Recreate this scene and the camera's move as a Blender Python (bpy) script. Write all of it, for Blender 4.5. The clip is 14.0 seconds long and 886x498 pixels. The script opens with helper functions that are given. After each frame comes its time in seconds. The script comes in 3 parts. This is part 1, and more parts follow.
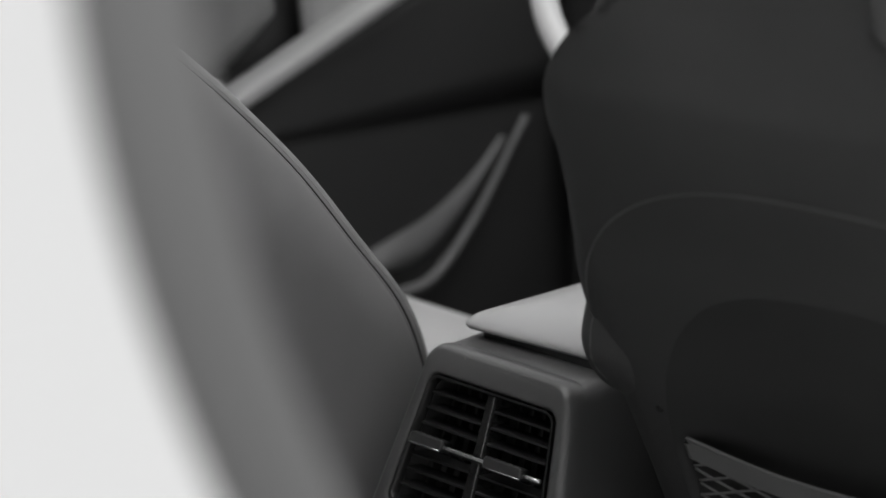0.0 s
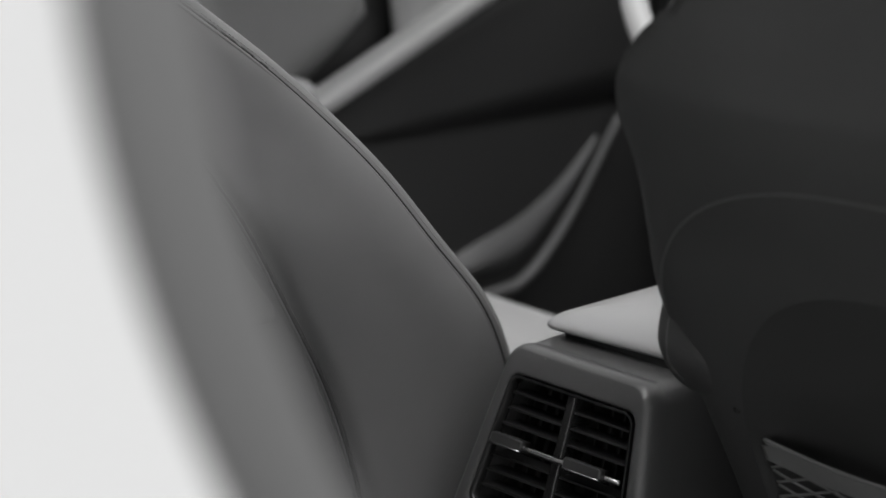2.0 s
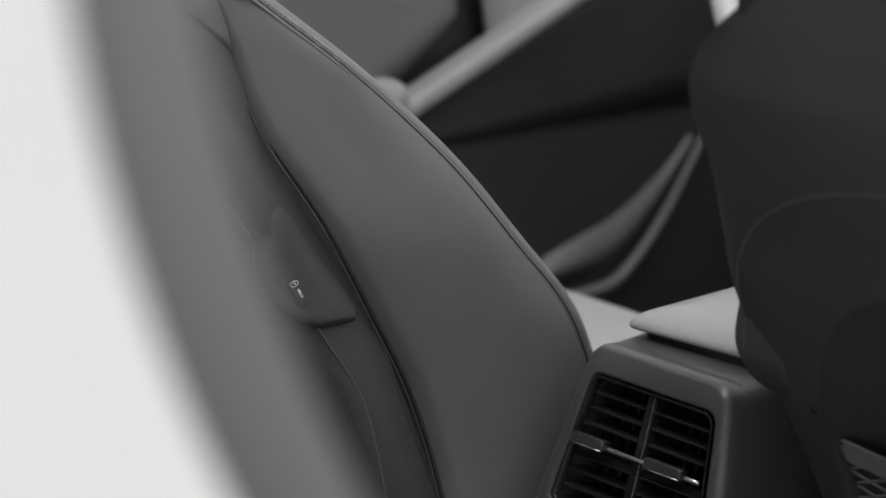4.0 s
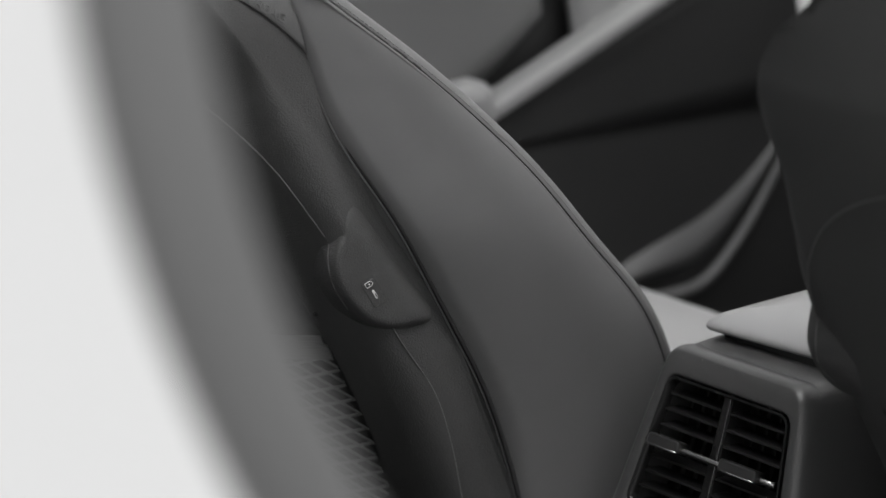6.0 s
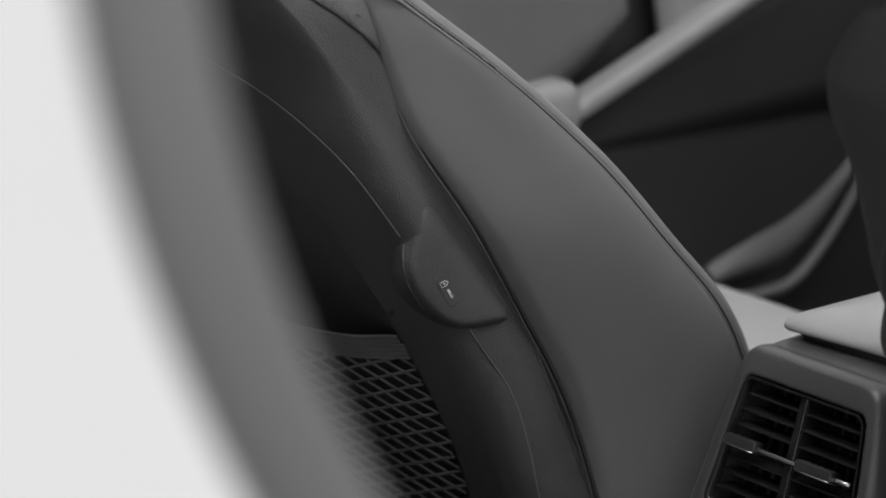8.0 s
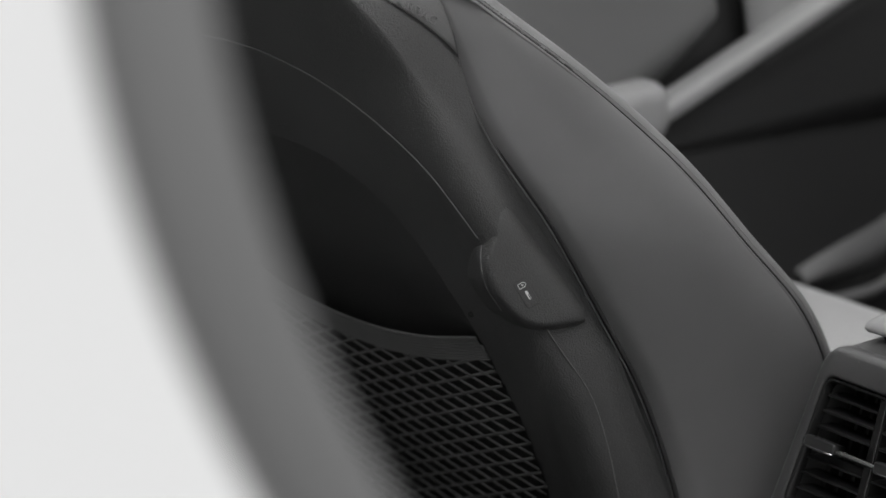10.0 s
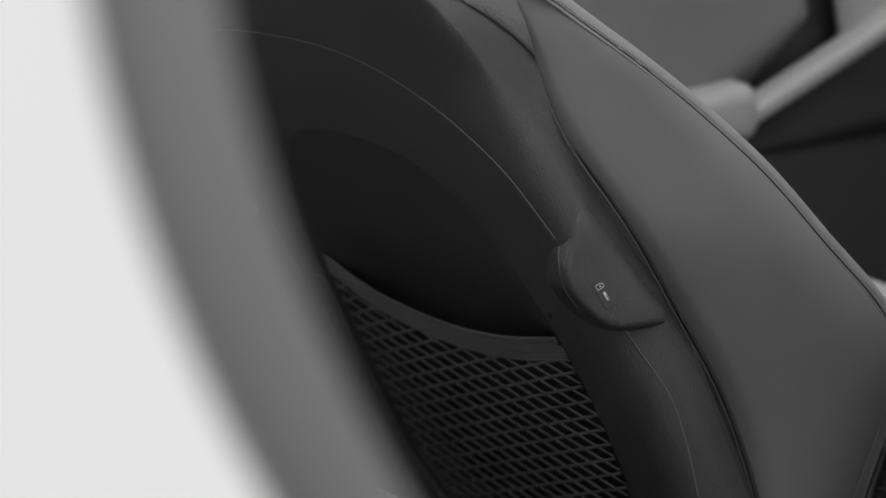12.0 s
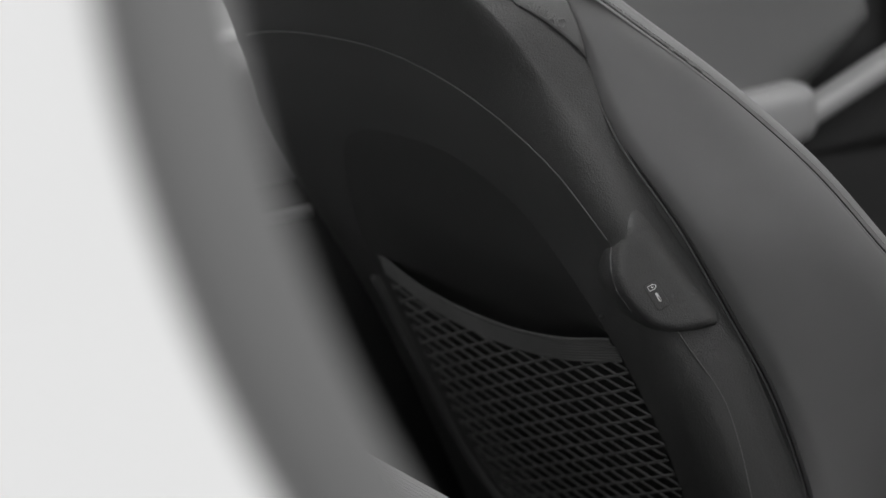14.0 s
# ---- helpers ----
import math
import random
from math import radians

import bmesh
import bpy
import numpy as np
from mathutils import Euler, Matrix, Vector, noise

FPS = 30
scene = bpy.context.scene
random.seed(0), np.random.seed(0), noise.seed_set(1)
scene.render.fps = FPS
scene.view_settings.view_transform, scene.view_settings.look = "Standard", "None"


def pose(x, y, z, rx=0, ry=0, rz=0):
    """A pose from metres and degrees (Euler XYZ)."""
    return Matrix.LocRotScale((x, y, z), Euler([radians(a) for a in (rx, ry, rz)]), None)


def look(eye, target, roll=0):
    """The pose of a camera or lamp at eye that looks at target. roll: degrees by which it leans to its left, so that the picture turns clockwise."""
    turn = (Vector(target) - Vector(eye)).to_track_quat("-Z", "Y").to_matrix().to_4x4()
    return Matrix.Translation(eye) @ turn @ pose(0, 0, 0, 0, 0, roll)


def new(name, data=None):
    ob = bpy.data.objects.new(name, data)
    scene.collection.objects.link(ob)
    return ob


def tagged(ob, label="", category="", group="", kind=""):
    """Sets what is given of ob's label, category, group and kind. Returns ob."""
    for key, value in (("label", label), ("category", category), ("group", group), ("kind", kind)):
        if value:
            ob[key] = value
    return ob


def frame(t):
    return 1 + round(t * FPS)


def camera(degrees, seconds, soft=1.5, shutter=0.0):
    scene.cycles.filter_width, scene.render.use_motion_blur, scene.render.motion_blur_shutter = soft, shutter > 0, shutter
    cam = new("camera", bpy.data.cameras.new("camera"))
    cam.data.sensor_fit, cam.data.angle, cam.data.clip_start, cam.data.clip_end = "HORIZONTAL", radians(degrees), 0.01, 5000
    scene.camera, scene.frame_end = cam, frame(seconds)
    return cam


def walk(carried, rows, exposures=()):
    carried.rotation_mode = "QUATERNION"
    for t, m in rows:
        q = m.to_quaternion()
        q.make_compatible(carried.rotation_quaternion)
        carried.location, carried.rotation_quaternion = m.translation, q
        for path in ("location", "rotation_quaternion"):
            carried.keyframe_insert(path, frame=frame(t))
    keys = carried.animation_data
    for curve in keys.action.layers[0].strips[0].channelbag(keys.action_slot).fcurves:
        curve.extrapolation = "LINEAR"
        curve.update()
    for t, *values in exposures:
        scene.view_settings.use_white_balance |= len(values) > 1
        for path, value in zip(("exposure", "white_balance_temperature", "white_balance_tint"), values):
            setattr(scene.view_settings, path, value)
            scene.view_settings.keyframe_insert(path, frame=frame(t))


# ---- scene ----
# ---- camera: a short tele lens, wide open, panning while it slides ----
cam = camera(16.223, 14.0, soft=1.5)
cam.data.dof.use_dof = True
cam.data.dof.focus_distance = 2.84
cam.data.dof.aperture_fstop = 3.6
PATH = [
    (0.0, pose(1.8449, -1.9944, 1.7742, 72.000, -0.000, 44.000)),
    (0.5, pose(1.8523, -1.9864, 1.7741, 71.999, 0.167, 44.552)),
    (1.0, pose(1.8602, -1.9779, 1.7740, 72.000, 0.345, 45.139)),
    (1.5, pose(1.8671, -1.9703, 1.7739, 72.003, 0.501, 45.658)),
    (2.0, pose(1.8751, -1.9616, 1.7738, 72.012, 0.683, 46.257)),
    (2.5, pose(1.8821, -1.9541, 1.7737, 72.009, 0.839, 46.775)),
    (3.0, pose(1.8901, -1.9454, 1.7736, 72.014, 1.020, 47.375)),
    (5.5, pose(1.9268, -1.9056, 1.7730, 72.089, 1.847, 50.119)),
    (6.0, pose(1.9340, -1.8978, 1.7729, 72.111, 2.008, 50.655)),
    (6.5, pose(1.9412, -1.8900, 1.7728, 72.128, 2.169, 51.193)),
    (7.0, pose(1.9487, -1.8818, 1.7727, 72.150, 2.337, 51.755)),
    (7.5, pose(1.9555, -1.8745, 1.7726, 72.162, 2.489, 52.263)),
    (8.0, pose(1.9626, -1.8667, 1.7725, 72.184, 2.649, 52.800)),
    (10.5, pose(1.9996, -1.8265, 1.7720, 72.355, 3.471, 55.572)),
    (11.0, pose(2.0070, -1.8186, 1.7719, 72.387, 3.633, 56.123)),
    (11.5, pose(2.0144, -1.8106, 1.7718, 72.426, 3.796, 56.676)),
    (12.0, pose(2.0218, -1.8024, 1.7716, 72.477, 3.961, 57.239)),
    (12.5, pose(2.0291, -1.7946, 1.7715, 72.514, 4.120, 57.785)),
    (13.0, pose(2.0361, -1.7870, 1.7714, 72.558, 4.273, 58.308)),
    (13.5, pose(2.0403, -1.7824, 1.7714, 72.590, 4.364, 58.624)),
    (14.0, pose(2.0415, -1.7811, 1.7714, 72.598, 4.391, 58.715)),
]
walk(cam, PATH, exposures=[(0.0, 0.0), (14.0, 0.0)])

# ---- world and sun: bright overcast day, a monochrome picture ----
world = bpy.data.worlds.new("overcast_sky")
scene.world = world
world.use_nodes = True
wn = world.node_tree
sky = wn.nodes.new("ShaderNodeTexSky")
sky.sky_type, sky.sun_disc = "NISHITA", False
sky.sun_elevation, sky.sun_rotation = radians(68), radians(111)
sky.air_density, sky.dust_density = 1.5, 4.0
grey = wn.nodes.new("ShaderNodeRGBToBW")
wn.links.new(sky.outputs[0], grey.inputs[0])
even = wn.nodes.new("ShaderNodeMath")  # cloud cover evens the sky out
even.operation = "POWER"
even.inputs[1].default_value = 0.35
wn.links.new(grey.outputs[0], even.inputs[0])
wn.links.new(even.outputs[0], wn.nodes["Background"].inputs[0])
wn.nodes["Background"].inputs[1].default_value = 0.51
sun_data = bpy.data.lights.new("sun", "SUN")
sun_data.energy, sun_data.angle = 1.5, radians(40)
sun = new("sun", sun_data)
sun.matrix_world = look((2.3, -0.9, 6.2), (0, 0, 0))


# ---- materials ----
def material(name, base, rough, spread=0.15, scale=60.0, bump=0.0, bump_scale=900.0, metal=0.0, coat=0.0, tint=(1, 1, 1), pores=0.0, spec=0.5, deep=0.0006):
    """Neutral surface with broad tone variation, fine grain and relief at real size."""
    m = bpy.data.materials.new(name)
    m.use_nodes = True
    n, l = m.node_tree.nodes, m.node_tree.links
    b = n["Principled BSDF"]
    b.inputs["Metallic"].default_value = metal
    b.inputs["Coat Weight"].default_value = coat
    b.inputs["Specular IOR Level"].default_value = spec
    co = n.new("ShaderNodeTexCoord")
    broad = n.new("ShaderNodeTexNoise")
    broad.inputs["Scale"].default_value, broad.inputs["Detail"].default_value = scale * 0.1, 4
    fine = n.new("ShaderNodeTexNoise")
    fine.inputs["Scale"].default_value, fine.inputs["Detail"].default_value = bump_scale, 3
    l.new(co.outputs["Object"], broad.inputs[0]), l.new(co.outputs["Object"], fine.inputs[0])
    mix = n.new("ShaderNodeMath")
    mix.operation = "MULTIPLY_ADD"
    l.new(fine.outputs[0], mix.inputs[0])
    mix.inputs[1].default_value = 0.5
    l.new(broad.outputs[0], mix.inputs[2])
    ramp = n.new("ShaderNodeMapRange")
    ramp.inputs["From Min"].default_value, ramp.inputs["From Max"].default_value = 0.35, 1.15
    ramp.inputs["To Min"].default_value, ramp.inputs["To Max"].default_value = base * (1 - spread), base * (1 + spread)
    l.new(mix.outputs[0], ramp.inputs[0])
    tone = n.new("ShaderNodeCombineColor")
    for i in range(3):
        if tint[i] == 1:
            l.new(ramp.outputs[0], tone.inputs[i])
        else:
            k = n.new("ShaderNodeMath")
            k.operation = "MULTIPLY"
            k.inputs[1].default_value = tint[i]
            l.new(ramp.outputs[0], k.inputs[0]), l.new(k.outputs[0], tone.inputs[i])
    l.new(tone.outputs[0], b.inputs["Base Color"])
    rr = n.new("ShaderNodeMapRange")
    rr.inputs["To Min"].default_value, rr.inputs["To Max"].default_value = max(rough - 0.07, 0.03), min(rough + 0.07, 1)
    l.new(broad.outputs[0], rr.inputs[0]), l.new(rr.outputs[0], b.inputs["Roughness"])
    if bump > 0:
        bm = n.new("ShaderNodeBump")
        bm.inputs["Strength"].default_value, bm.inputs["Distance"].default_value = bump, deep
        l.new(fine.outputs[0], bm.inputs["Height"])
        l.new(bm.outputs[0], b.inputs["Normal"])
        if pores > 0:
            cells = n.new("ShaderNodeTexVoronoi")
            cells.inputs["Scale"].default_value = pores
            cells.inputs["Randomness"].default_value = 0.0
            l.new(co.outputs["Object"], cells.inputs[0])
            cut = n.new("ShaderNodeMapRange")
            cut.inputs["From Min"].default_value, cut.inputs["From Max"].default_value = 0.16, 0.26
            l.new(cells.outputs["Distance"], cut.inputs[0])
            b2 = n.new("ShaderNodeBump")
            b2.inputs["Strength"].default_value, b2.inputs["Distance"].default_value = 0.8, 0.001
            l.new(cut.outputs[0], b2.inputs["Height"])
            l.new(bm.outputs[0], b2.inputs["Normal"])
            l.new(b2.outputs[0], b.inputs["Normal"])
            dots = n.new("ShaderNodeMapRange")
            dots.inputs["To Min"].default_value, dots.inputs["To Max"].default_value = 0.35, 1.0
            l.new(cut.outputs[0], dots.inputs[0])
            holes = n.new("ShaderNodeMath")
            holes.operation = "MULTIPLY"
            l.new(ramp.outputs[0], holes.inputs[0]), l.new(dots.outputs[0], holes.inputs[1])
            for i in range(3):
                l.new(holes.outputs[0], tone.inputs[i])
    return m


LEATHER = material("grey_leather", 0.15, 0.5, 0.10, 90, 0.25, 1400)
LEATHER_PALE = material("pale_perforated_leather", 0.45, 0.5, 0.06, 80, 0.2, 1200, pores=230)
LEATHER_WHEEL = material("pale_wheel_leather", 0.62, 0.38, 0.06, 90, 0.15, 1500)
SHELL = material("grained_dark_plastic", 0.068, 0.56, 0.22, 70, 0.8, 640, deep=0.0010, spec=0.4)
PANEL = material("matt_black_panel", 0.052, 0.6, 0.2, 60, 0.35, 1300)
NET = material("grey_elastic_cord", 0.19, 0.7, 0.2, 200, 0.4, 2500)
CONSOLE = material("grained_console_plastic", 0.055, 0.33, 0.12, 60, 0.6, 800, spec=0.9, deep=0.0005)
LID = material("armrest_leatherette", 0.3, 0.36, 0.06, 80, 0.2, 1400, spec=0.8)
GLOSS = material("gloss_black_plastic", 0.015, 0.18, 0.2, 60, spec=0.35)
VENT = material("vent_black_plastic", 0.012, 0.36, 0.2, 60, 0.15, 1500, spec=0.3)
CHROME = material("satin_chrome", 0.55, 0.25, 0.08, 60, metal=1.0)
TAG = material("airbag_tag_fabric", 0.1, 0.7, 0.1, 120, 0.5, 1500)
TABS = material("satin_dark_plastic", 0.03, 0.30, 0.1, 60)
JOINT = material("fine_joint", 0.14, 0.6, 0.1, 200)
THREAD = material("grey_thread", 0.2, 0.8, 0.2, 400)
GROOVE = material("dark_seam", 0.03, 0.8, 0.2, 200)
MARK = material("white_print", 0.7, 0.5, 0.05, 200)
WHITE = material("white_car_paint", 0.80, 0.22, 0.02, 20, coat=0.6)
JAMB_GREY = material("even_grey_jamb", 0.165, 0.55, 0.05, 40, 0.2, 700)
DOOR_DARK = material("dark_door_plastic", 0.032, 0.55, 0.15, 60, 0.4, 1200)
DOOR_GREY = material("grey_door_leatherette", 0.16, 0.5, 0.08, 60, 0.25, 1200)
DOOR_MID = material("mid_grey_door_plastic", 0.125, 0.5, 0.1, 60, 0.3, 1200)
DOOR_PALE = material("pale_door_trim", 0.32, 0.45, 0.06, 60, 0.2, 1200)
CARPET = material("black_carpet", 0.03, 0.95, 0.3, 200, 0.9, 600)
ROOFING = material("pale_headliner", 0.55, 0.9, 0.05, 60, 0.3, 900)
GLASS = bpy.data.materials.new("roof_glass")
GLASS.use_nodes = True
pane = GLASS.node_tree.nodes["Principled BSDF"]
pane.inputs["Transmission Weight"].default_value, pane.inputs["Roughness"].default_value, pane.inputs["IOR"].default_value = 1.0, 0.02, 1.1
GROUND = material("grey_concrete", 0.38, 0.85, 0.15, 8, 0.4, 60)


# ---- mesh helpers ----
def part(name, bm, mat, parent=None, label="", smooth=True, thick=0.0, weighted=False):
    """Links a bmesh as one mesh object under a thing or a part."""
    bmesh.ops.recalc_face_normals(bm, faces=bm.faces[:])
    me = bpy.data.meshes.new(name)
    bm.to_mesh(me)
    bm.free()
    me.materials.append(mat)
    if smooth:
        me.shade_smooth()
    ob = new(name, me)
    ob.parent = parent
    if thick:
        mod = ob.modifiers.new("thickness", "SOLIDIFY")
        mod.thickness, mod.offset = thick, -1
    if weighted:
        ob.modifiers.new("normals", "WEIGHTED_NORMAL")
    if label:
        ob["label"] = label
    return ob


def empty(name, label, category, group="", kind=""):
    return tagged(new(name), label, category, group, kind)


def grid(fn, nu, nv, closed=False, bm=None):
    """Sheet of quads over fn(i / (nu - 1), j / (nv - 1)); closed joins the ends of u."""
    bm = bm or bmesh.new()
    vs = [[bm.verts.new(fn(i / (nu if closed else nu - 1), j / (nv - 1))) for j in range(nv)] for i in range(nu)]
    for i in range(nu if closed else nu - 1):
        for j in range(nv - 1):
            k = (i + 1) % nu
            bm.faces.new((vs[i][j], vs[k][j], vs[k][j + 1], vs[i][j + 1]))
    return bm


def tube(points, radius, bm=None, sides=6, flat=1.0, ends=True):
    """Round bar along points, one radius or one per point."""
    bm = bm or bmesh.new()
    pts = [Vector(p) for p in points]
    rings = []
    side = None
    for i, p in enumerate(pts):
        d = (pts[min(i + 1, len(pts) - 1)] - pts[max(i - 1, 0)]).normalized()
        if side is None:
            side = d.cross(Vector((0.13, 0.9, 0.41))).normalized()
        side = (side - d * side.dot(d)).normalized()
        up = d.cross(side)
        r = radius(i / (len(pts) - 1)) if callable(radius) else radius
        rings.append([bm.verts.new(p + r * (math.cos(a) * side + flat * math.sin(a) * up)) for a in (2 * math.pi * k / sides for k in range(sides))])
    for a, b in zip(rings, rings[1:]):
        for k in range(sides):
            bm.faces.new((a[k], a[(k + 1) % sides], b[(k + 1) % sides], b[k]))
    if ends:
        bm.faces.new(rings[0][::-1]), bm.faces.new(rings[-1])
    return bm


def rbox(a, b, r, m=Matrix(), seg=3, bm=None):
    """Box from corner a to corner b with rounded edges, placed by m."""
    own = bmesh.new()
    a, b = Vector(a), Vector(b)
    bmesh.ops.create_cube(own, size=1, matrix=Matrix.Translation((a + b) / 2) @ Matrix.Diagonal((*(b - a), 1)))
    bmesh.ops.bevel(own, geom=own.edges[:], offset=r, segments=seg, profile=0.5, affect="EDGES", clamp_overlap=True)
    bmesh.ops.transform(own, matrix=m, verts=own.verts[:])
    if bm is None:
        return own
    me = bpy.data.meshes.new("piece")
    own.to_mesh(me)
    own.free()
    bm.from_mesh(me)
    bpy.data.meshes.remove(me)
    return bm


def loft(loops, cap_first=False, cap_last=False):
    bm = bmesh.new()
    vs = [[bm.verts.new(p) for p in loop] for loop in loops]
    n = len(vs[0])
    for a, b in zip(vs, vs[1:]):
        for k in range(n):
            bm.faces.new((a[k], a[(k + 1) % n], b[(k + 1) % n], b[k]))
    if cap_first:
        bm.faces.new(vs[0][::-1])
    if cap_last:
        bm.faces.new(vs[-1])
    return bm


def smooth_curve(knots):
    """Smooth function through (position, value) pairs, straight beyond the ends."""
    xs, ys = [k[0] for k in knots], [k[1] for k in knots]
    n = len(xs)
    slope = [(ys[min(i + 1, n - 1)] - ys[max(i - 1, 0)]) / (xs[min(i + 1, n - 1)] - xs[max(i - 1, 0)]) for i in range(n)]

    def value(x):
        if x <= xs[0]:
            return ys[0] + slope[0] * (x - xs[0])
        if x >= xs[-1]:
            return ys[-1] + slope[-1] * (x - xs[-1])
        i = max(k for k in range(n - 1) if xs[k] <= x)
        h = xs[i + 1] - xs[i]
        t = (x - xs[i]) / h
        return (ys[i] * (1 + 2 * t) * (1 - t) ** 2 + h * slope[i] * t * (1 - t) ** 2
                + ys[i + 1] * t * t * (3 - 2 * t) - h * slope[i + 1] * t * t * (1 - t))
    return value


def clamp(x, a=0.0, b=1.0):
    return max(a, min(b, x))


def ease(x):
    x = clamp(x)
    return x * x * (3 - 2 * x)


# ---- setting: ground, cabin floor ----
part_ground = part("ground", grid(lambda u, v: (-60 + 120 * u, -60 + 120 * v, 0), 13, 13), GROUND)
tagged(part_ground, "grey concrete yard under the car", "ground", kind="structure")
cabin_floor = part("floor", rbox((-0.86, -1.2, 0.26), (0.86, 1.35, 0.34), 0.01), CARPET)
tagged(cabin_floor, "black carpeted cabin floor", "floor", kind="structure")


# ---- car body: white quarter with the rear door opening ----
def opening_edge(z):
    """Rear edge of the door opening: y and x at height z."""
    k = z - 1.45
    return 0.998 * k * k - 0.158 * k - 1.323, 1.0436 - 0.157 * k


body = empty("car_body", "white painted car body with open rear doorway and grey jamb", "car body")


def quarter_section(u, v):
    z = 0.35 + 1.25 * v
    y, x = opening_edge(max(z, 1.05))
    y += 0.55 * max(0, 1.05 - z)
    if u < 0.8:
        w = 1 - u / 0.8
        return (x + 0.004 - 0.10 * w * w, y - 0.015 - 1.3 * w, z)
    a = (u - 0.8) / 0.2 * math.pi * 0.62
    return (x - 0.006 + 0.010 * math.cos(a), y - 0.015 + 0.010 * math.sin(a), z)


part("quarter_panel", grid(quarter_section, 48, 70), WHITE, body, "white glossy painted rear quarter panel", thick=0.002)


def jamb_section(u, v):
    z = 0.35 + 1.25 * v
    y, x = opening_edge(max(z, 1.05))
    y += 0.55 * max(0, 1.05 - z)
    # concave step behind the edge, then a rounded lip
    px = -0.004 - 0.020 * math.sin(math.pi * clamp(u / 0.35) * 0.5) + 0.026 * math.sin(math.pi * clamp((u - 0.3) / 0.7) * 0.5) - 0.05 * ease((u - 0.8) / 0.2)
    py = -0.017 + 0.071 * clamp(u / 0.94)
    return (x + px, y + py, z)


# jamb in one even grey, darker than the white quarter panel
part("door_jamb", grid(jamb_section, 28, 70), JAMB_GREY, body, "grey door jamb", thick=0.003)
part("roof", rbox((-0.70, -2.0, 1.60), (0.74, -0.60, 1.65), 0.02), ROOFING, body)
part("roof_header", rbox((-0.70, 0.15, 1.59), (0.74, 0.32, 1.64), 0.02), ROOFING, body)
glass = part("roof_glass", rbox((-0.67, -0.595, 1.63), (0.69, 0.145, 1.636), 0.002), GLASS, body, "clear panoramic roof glass")
glass.visible_shadow = False
part("roof_rail", rbox((0.70, -2.0, 1.56), (0.86, 0.6, 1.64), 0.03), WHITE, body)
part("sill", rbox((0.80, -1.3, 0.24), (1.0, 1.3, 0.42), 0.03), WHITE, body)
part("rear_bulkhead", rbox((-0.86, -1.95, 0.30), (0.90, -1.86, 1.05), 0.02), DOOR_DARK, body)
part("firewall", rbox((-0.86, 1.28, 0.26), (0.86, 1.36, 0.95), 0.02), DOOR_DARK, body)
part("far_sill", rbox((-1.0, -1.9, 0.24), (-0.86, 1.36, 0.40), 0.03), WHITE, body)
part("far_roof_rail", rbox((-0.84, -2.0, 1.54), (-0.68, 0.4, 1.64), 0.03), ROOFING, body)
part("far_pillar", rbox((-0.92, -0.16, 0.38), (-0.84, 0.0, 1.56), 0.03), DOOR_DARK, body)
# out-of-view pillar, positioned to block part of the doorway light
part("near_pillar_block", rbox((0.80, -0.14, 0.38), (0.90, 0.06, 1.58), 0.03), DOOR_DARK, body)
# unseen panel, added to cut the light that comes in from the rear
part("rear_blocker", rbox((-0.80, -2.02, 0.90), (0.84, -1.96, 1.12), 0.02), DOOR_DARK, body, "unseen dark panel added to hold back light from the rear")
# unseen wall on the far rear side, also added to block light
part("far_rear_blocker", rbox((-0.92, -2.0, 0.95), (-0.84, -1.16, 1.58), 0.02), DOOR_DARK, body)

# ---- far doors ----
far_door = empty("front_door", "closed front door with grey upper trim and dark lower card", "car door")
DX = -0.80
line = smooth_curve([(0.0, 0.69), (0.30, 0.775), (0.39, 0.803), (0.66, 0.892), (1.25, 1.09)])
part("lower_card", rbox((DX - 0.06, 0.02, 0.36), (DX - 0.034, 1.27, 0.985), 0.01), DOOR_DARK, far_door, "dark plastic lower door card")
part("door_skin", rbox((DX - 0.16, -0.02, 0.36), (DX - 0.075, 1.27, 0.97), 0.02), WHITE, far_door, "white outer door skin")


def card_bulge(u, v):
    """Lower card standing proud below a soft ridge that falls towards the front."""
    y = 0.02 + 1.22 * u
    top = 0.786 - 0.085 * u
    z = top - 0.40 * v
    return (DX - 0.002 + 0.009 * ease(v / 0.05) - 0.006 * ease((v - 0.3) / 0.7), y, z)


part("card_upper", grid(lambda u, v: (DX - 0.004, 0.02 + 1.22 * u, 0.776 - 0.085 * u + (line(0.02 + 1.22 * u) - 0.776 + 0.085 * u) * v), 40, 6), DOOR_DARK, far_door, thick=0.02)
part("card_bulge", grid(card_bulge, 40, 30), DOOR_DARK, far_door, thick=0.003)


def rail_section(u, v):
    y = 0.22 + 1.05 * u
    z0 = line(y)
    a = v * 2 * math.pi
    c, s = math.cos(a), math.sin(a)
    return (DX + 0.012 + 0.022 * math.copysign(abs(c) ** 0.6, c), y, z0 + 0.012 + 0.013 * math.copysign(abs(s) ** 0.6, s))


part("grab_rail", grid(rail_section, 40, 24), DOOR_PALE, far_door, "pale rising grab rail")
part("upper_trim", grid(lambda u, v: (DX - 0.03 + 0.03 * ease(v * 4) - 0.02 * v, (0.452 + 0.03 * ease((v - 0.35) * 2)) * u, line(0.452 * u) + 0.010 + 0.045 * u ** 4 * (1 - v) + (0.99 - line(0.452 * u)) * v), 24, 20), DOOR_GREY, far_door, "grey leatherette upper door trim", thick=0.01)
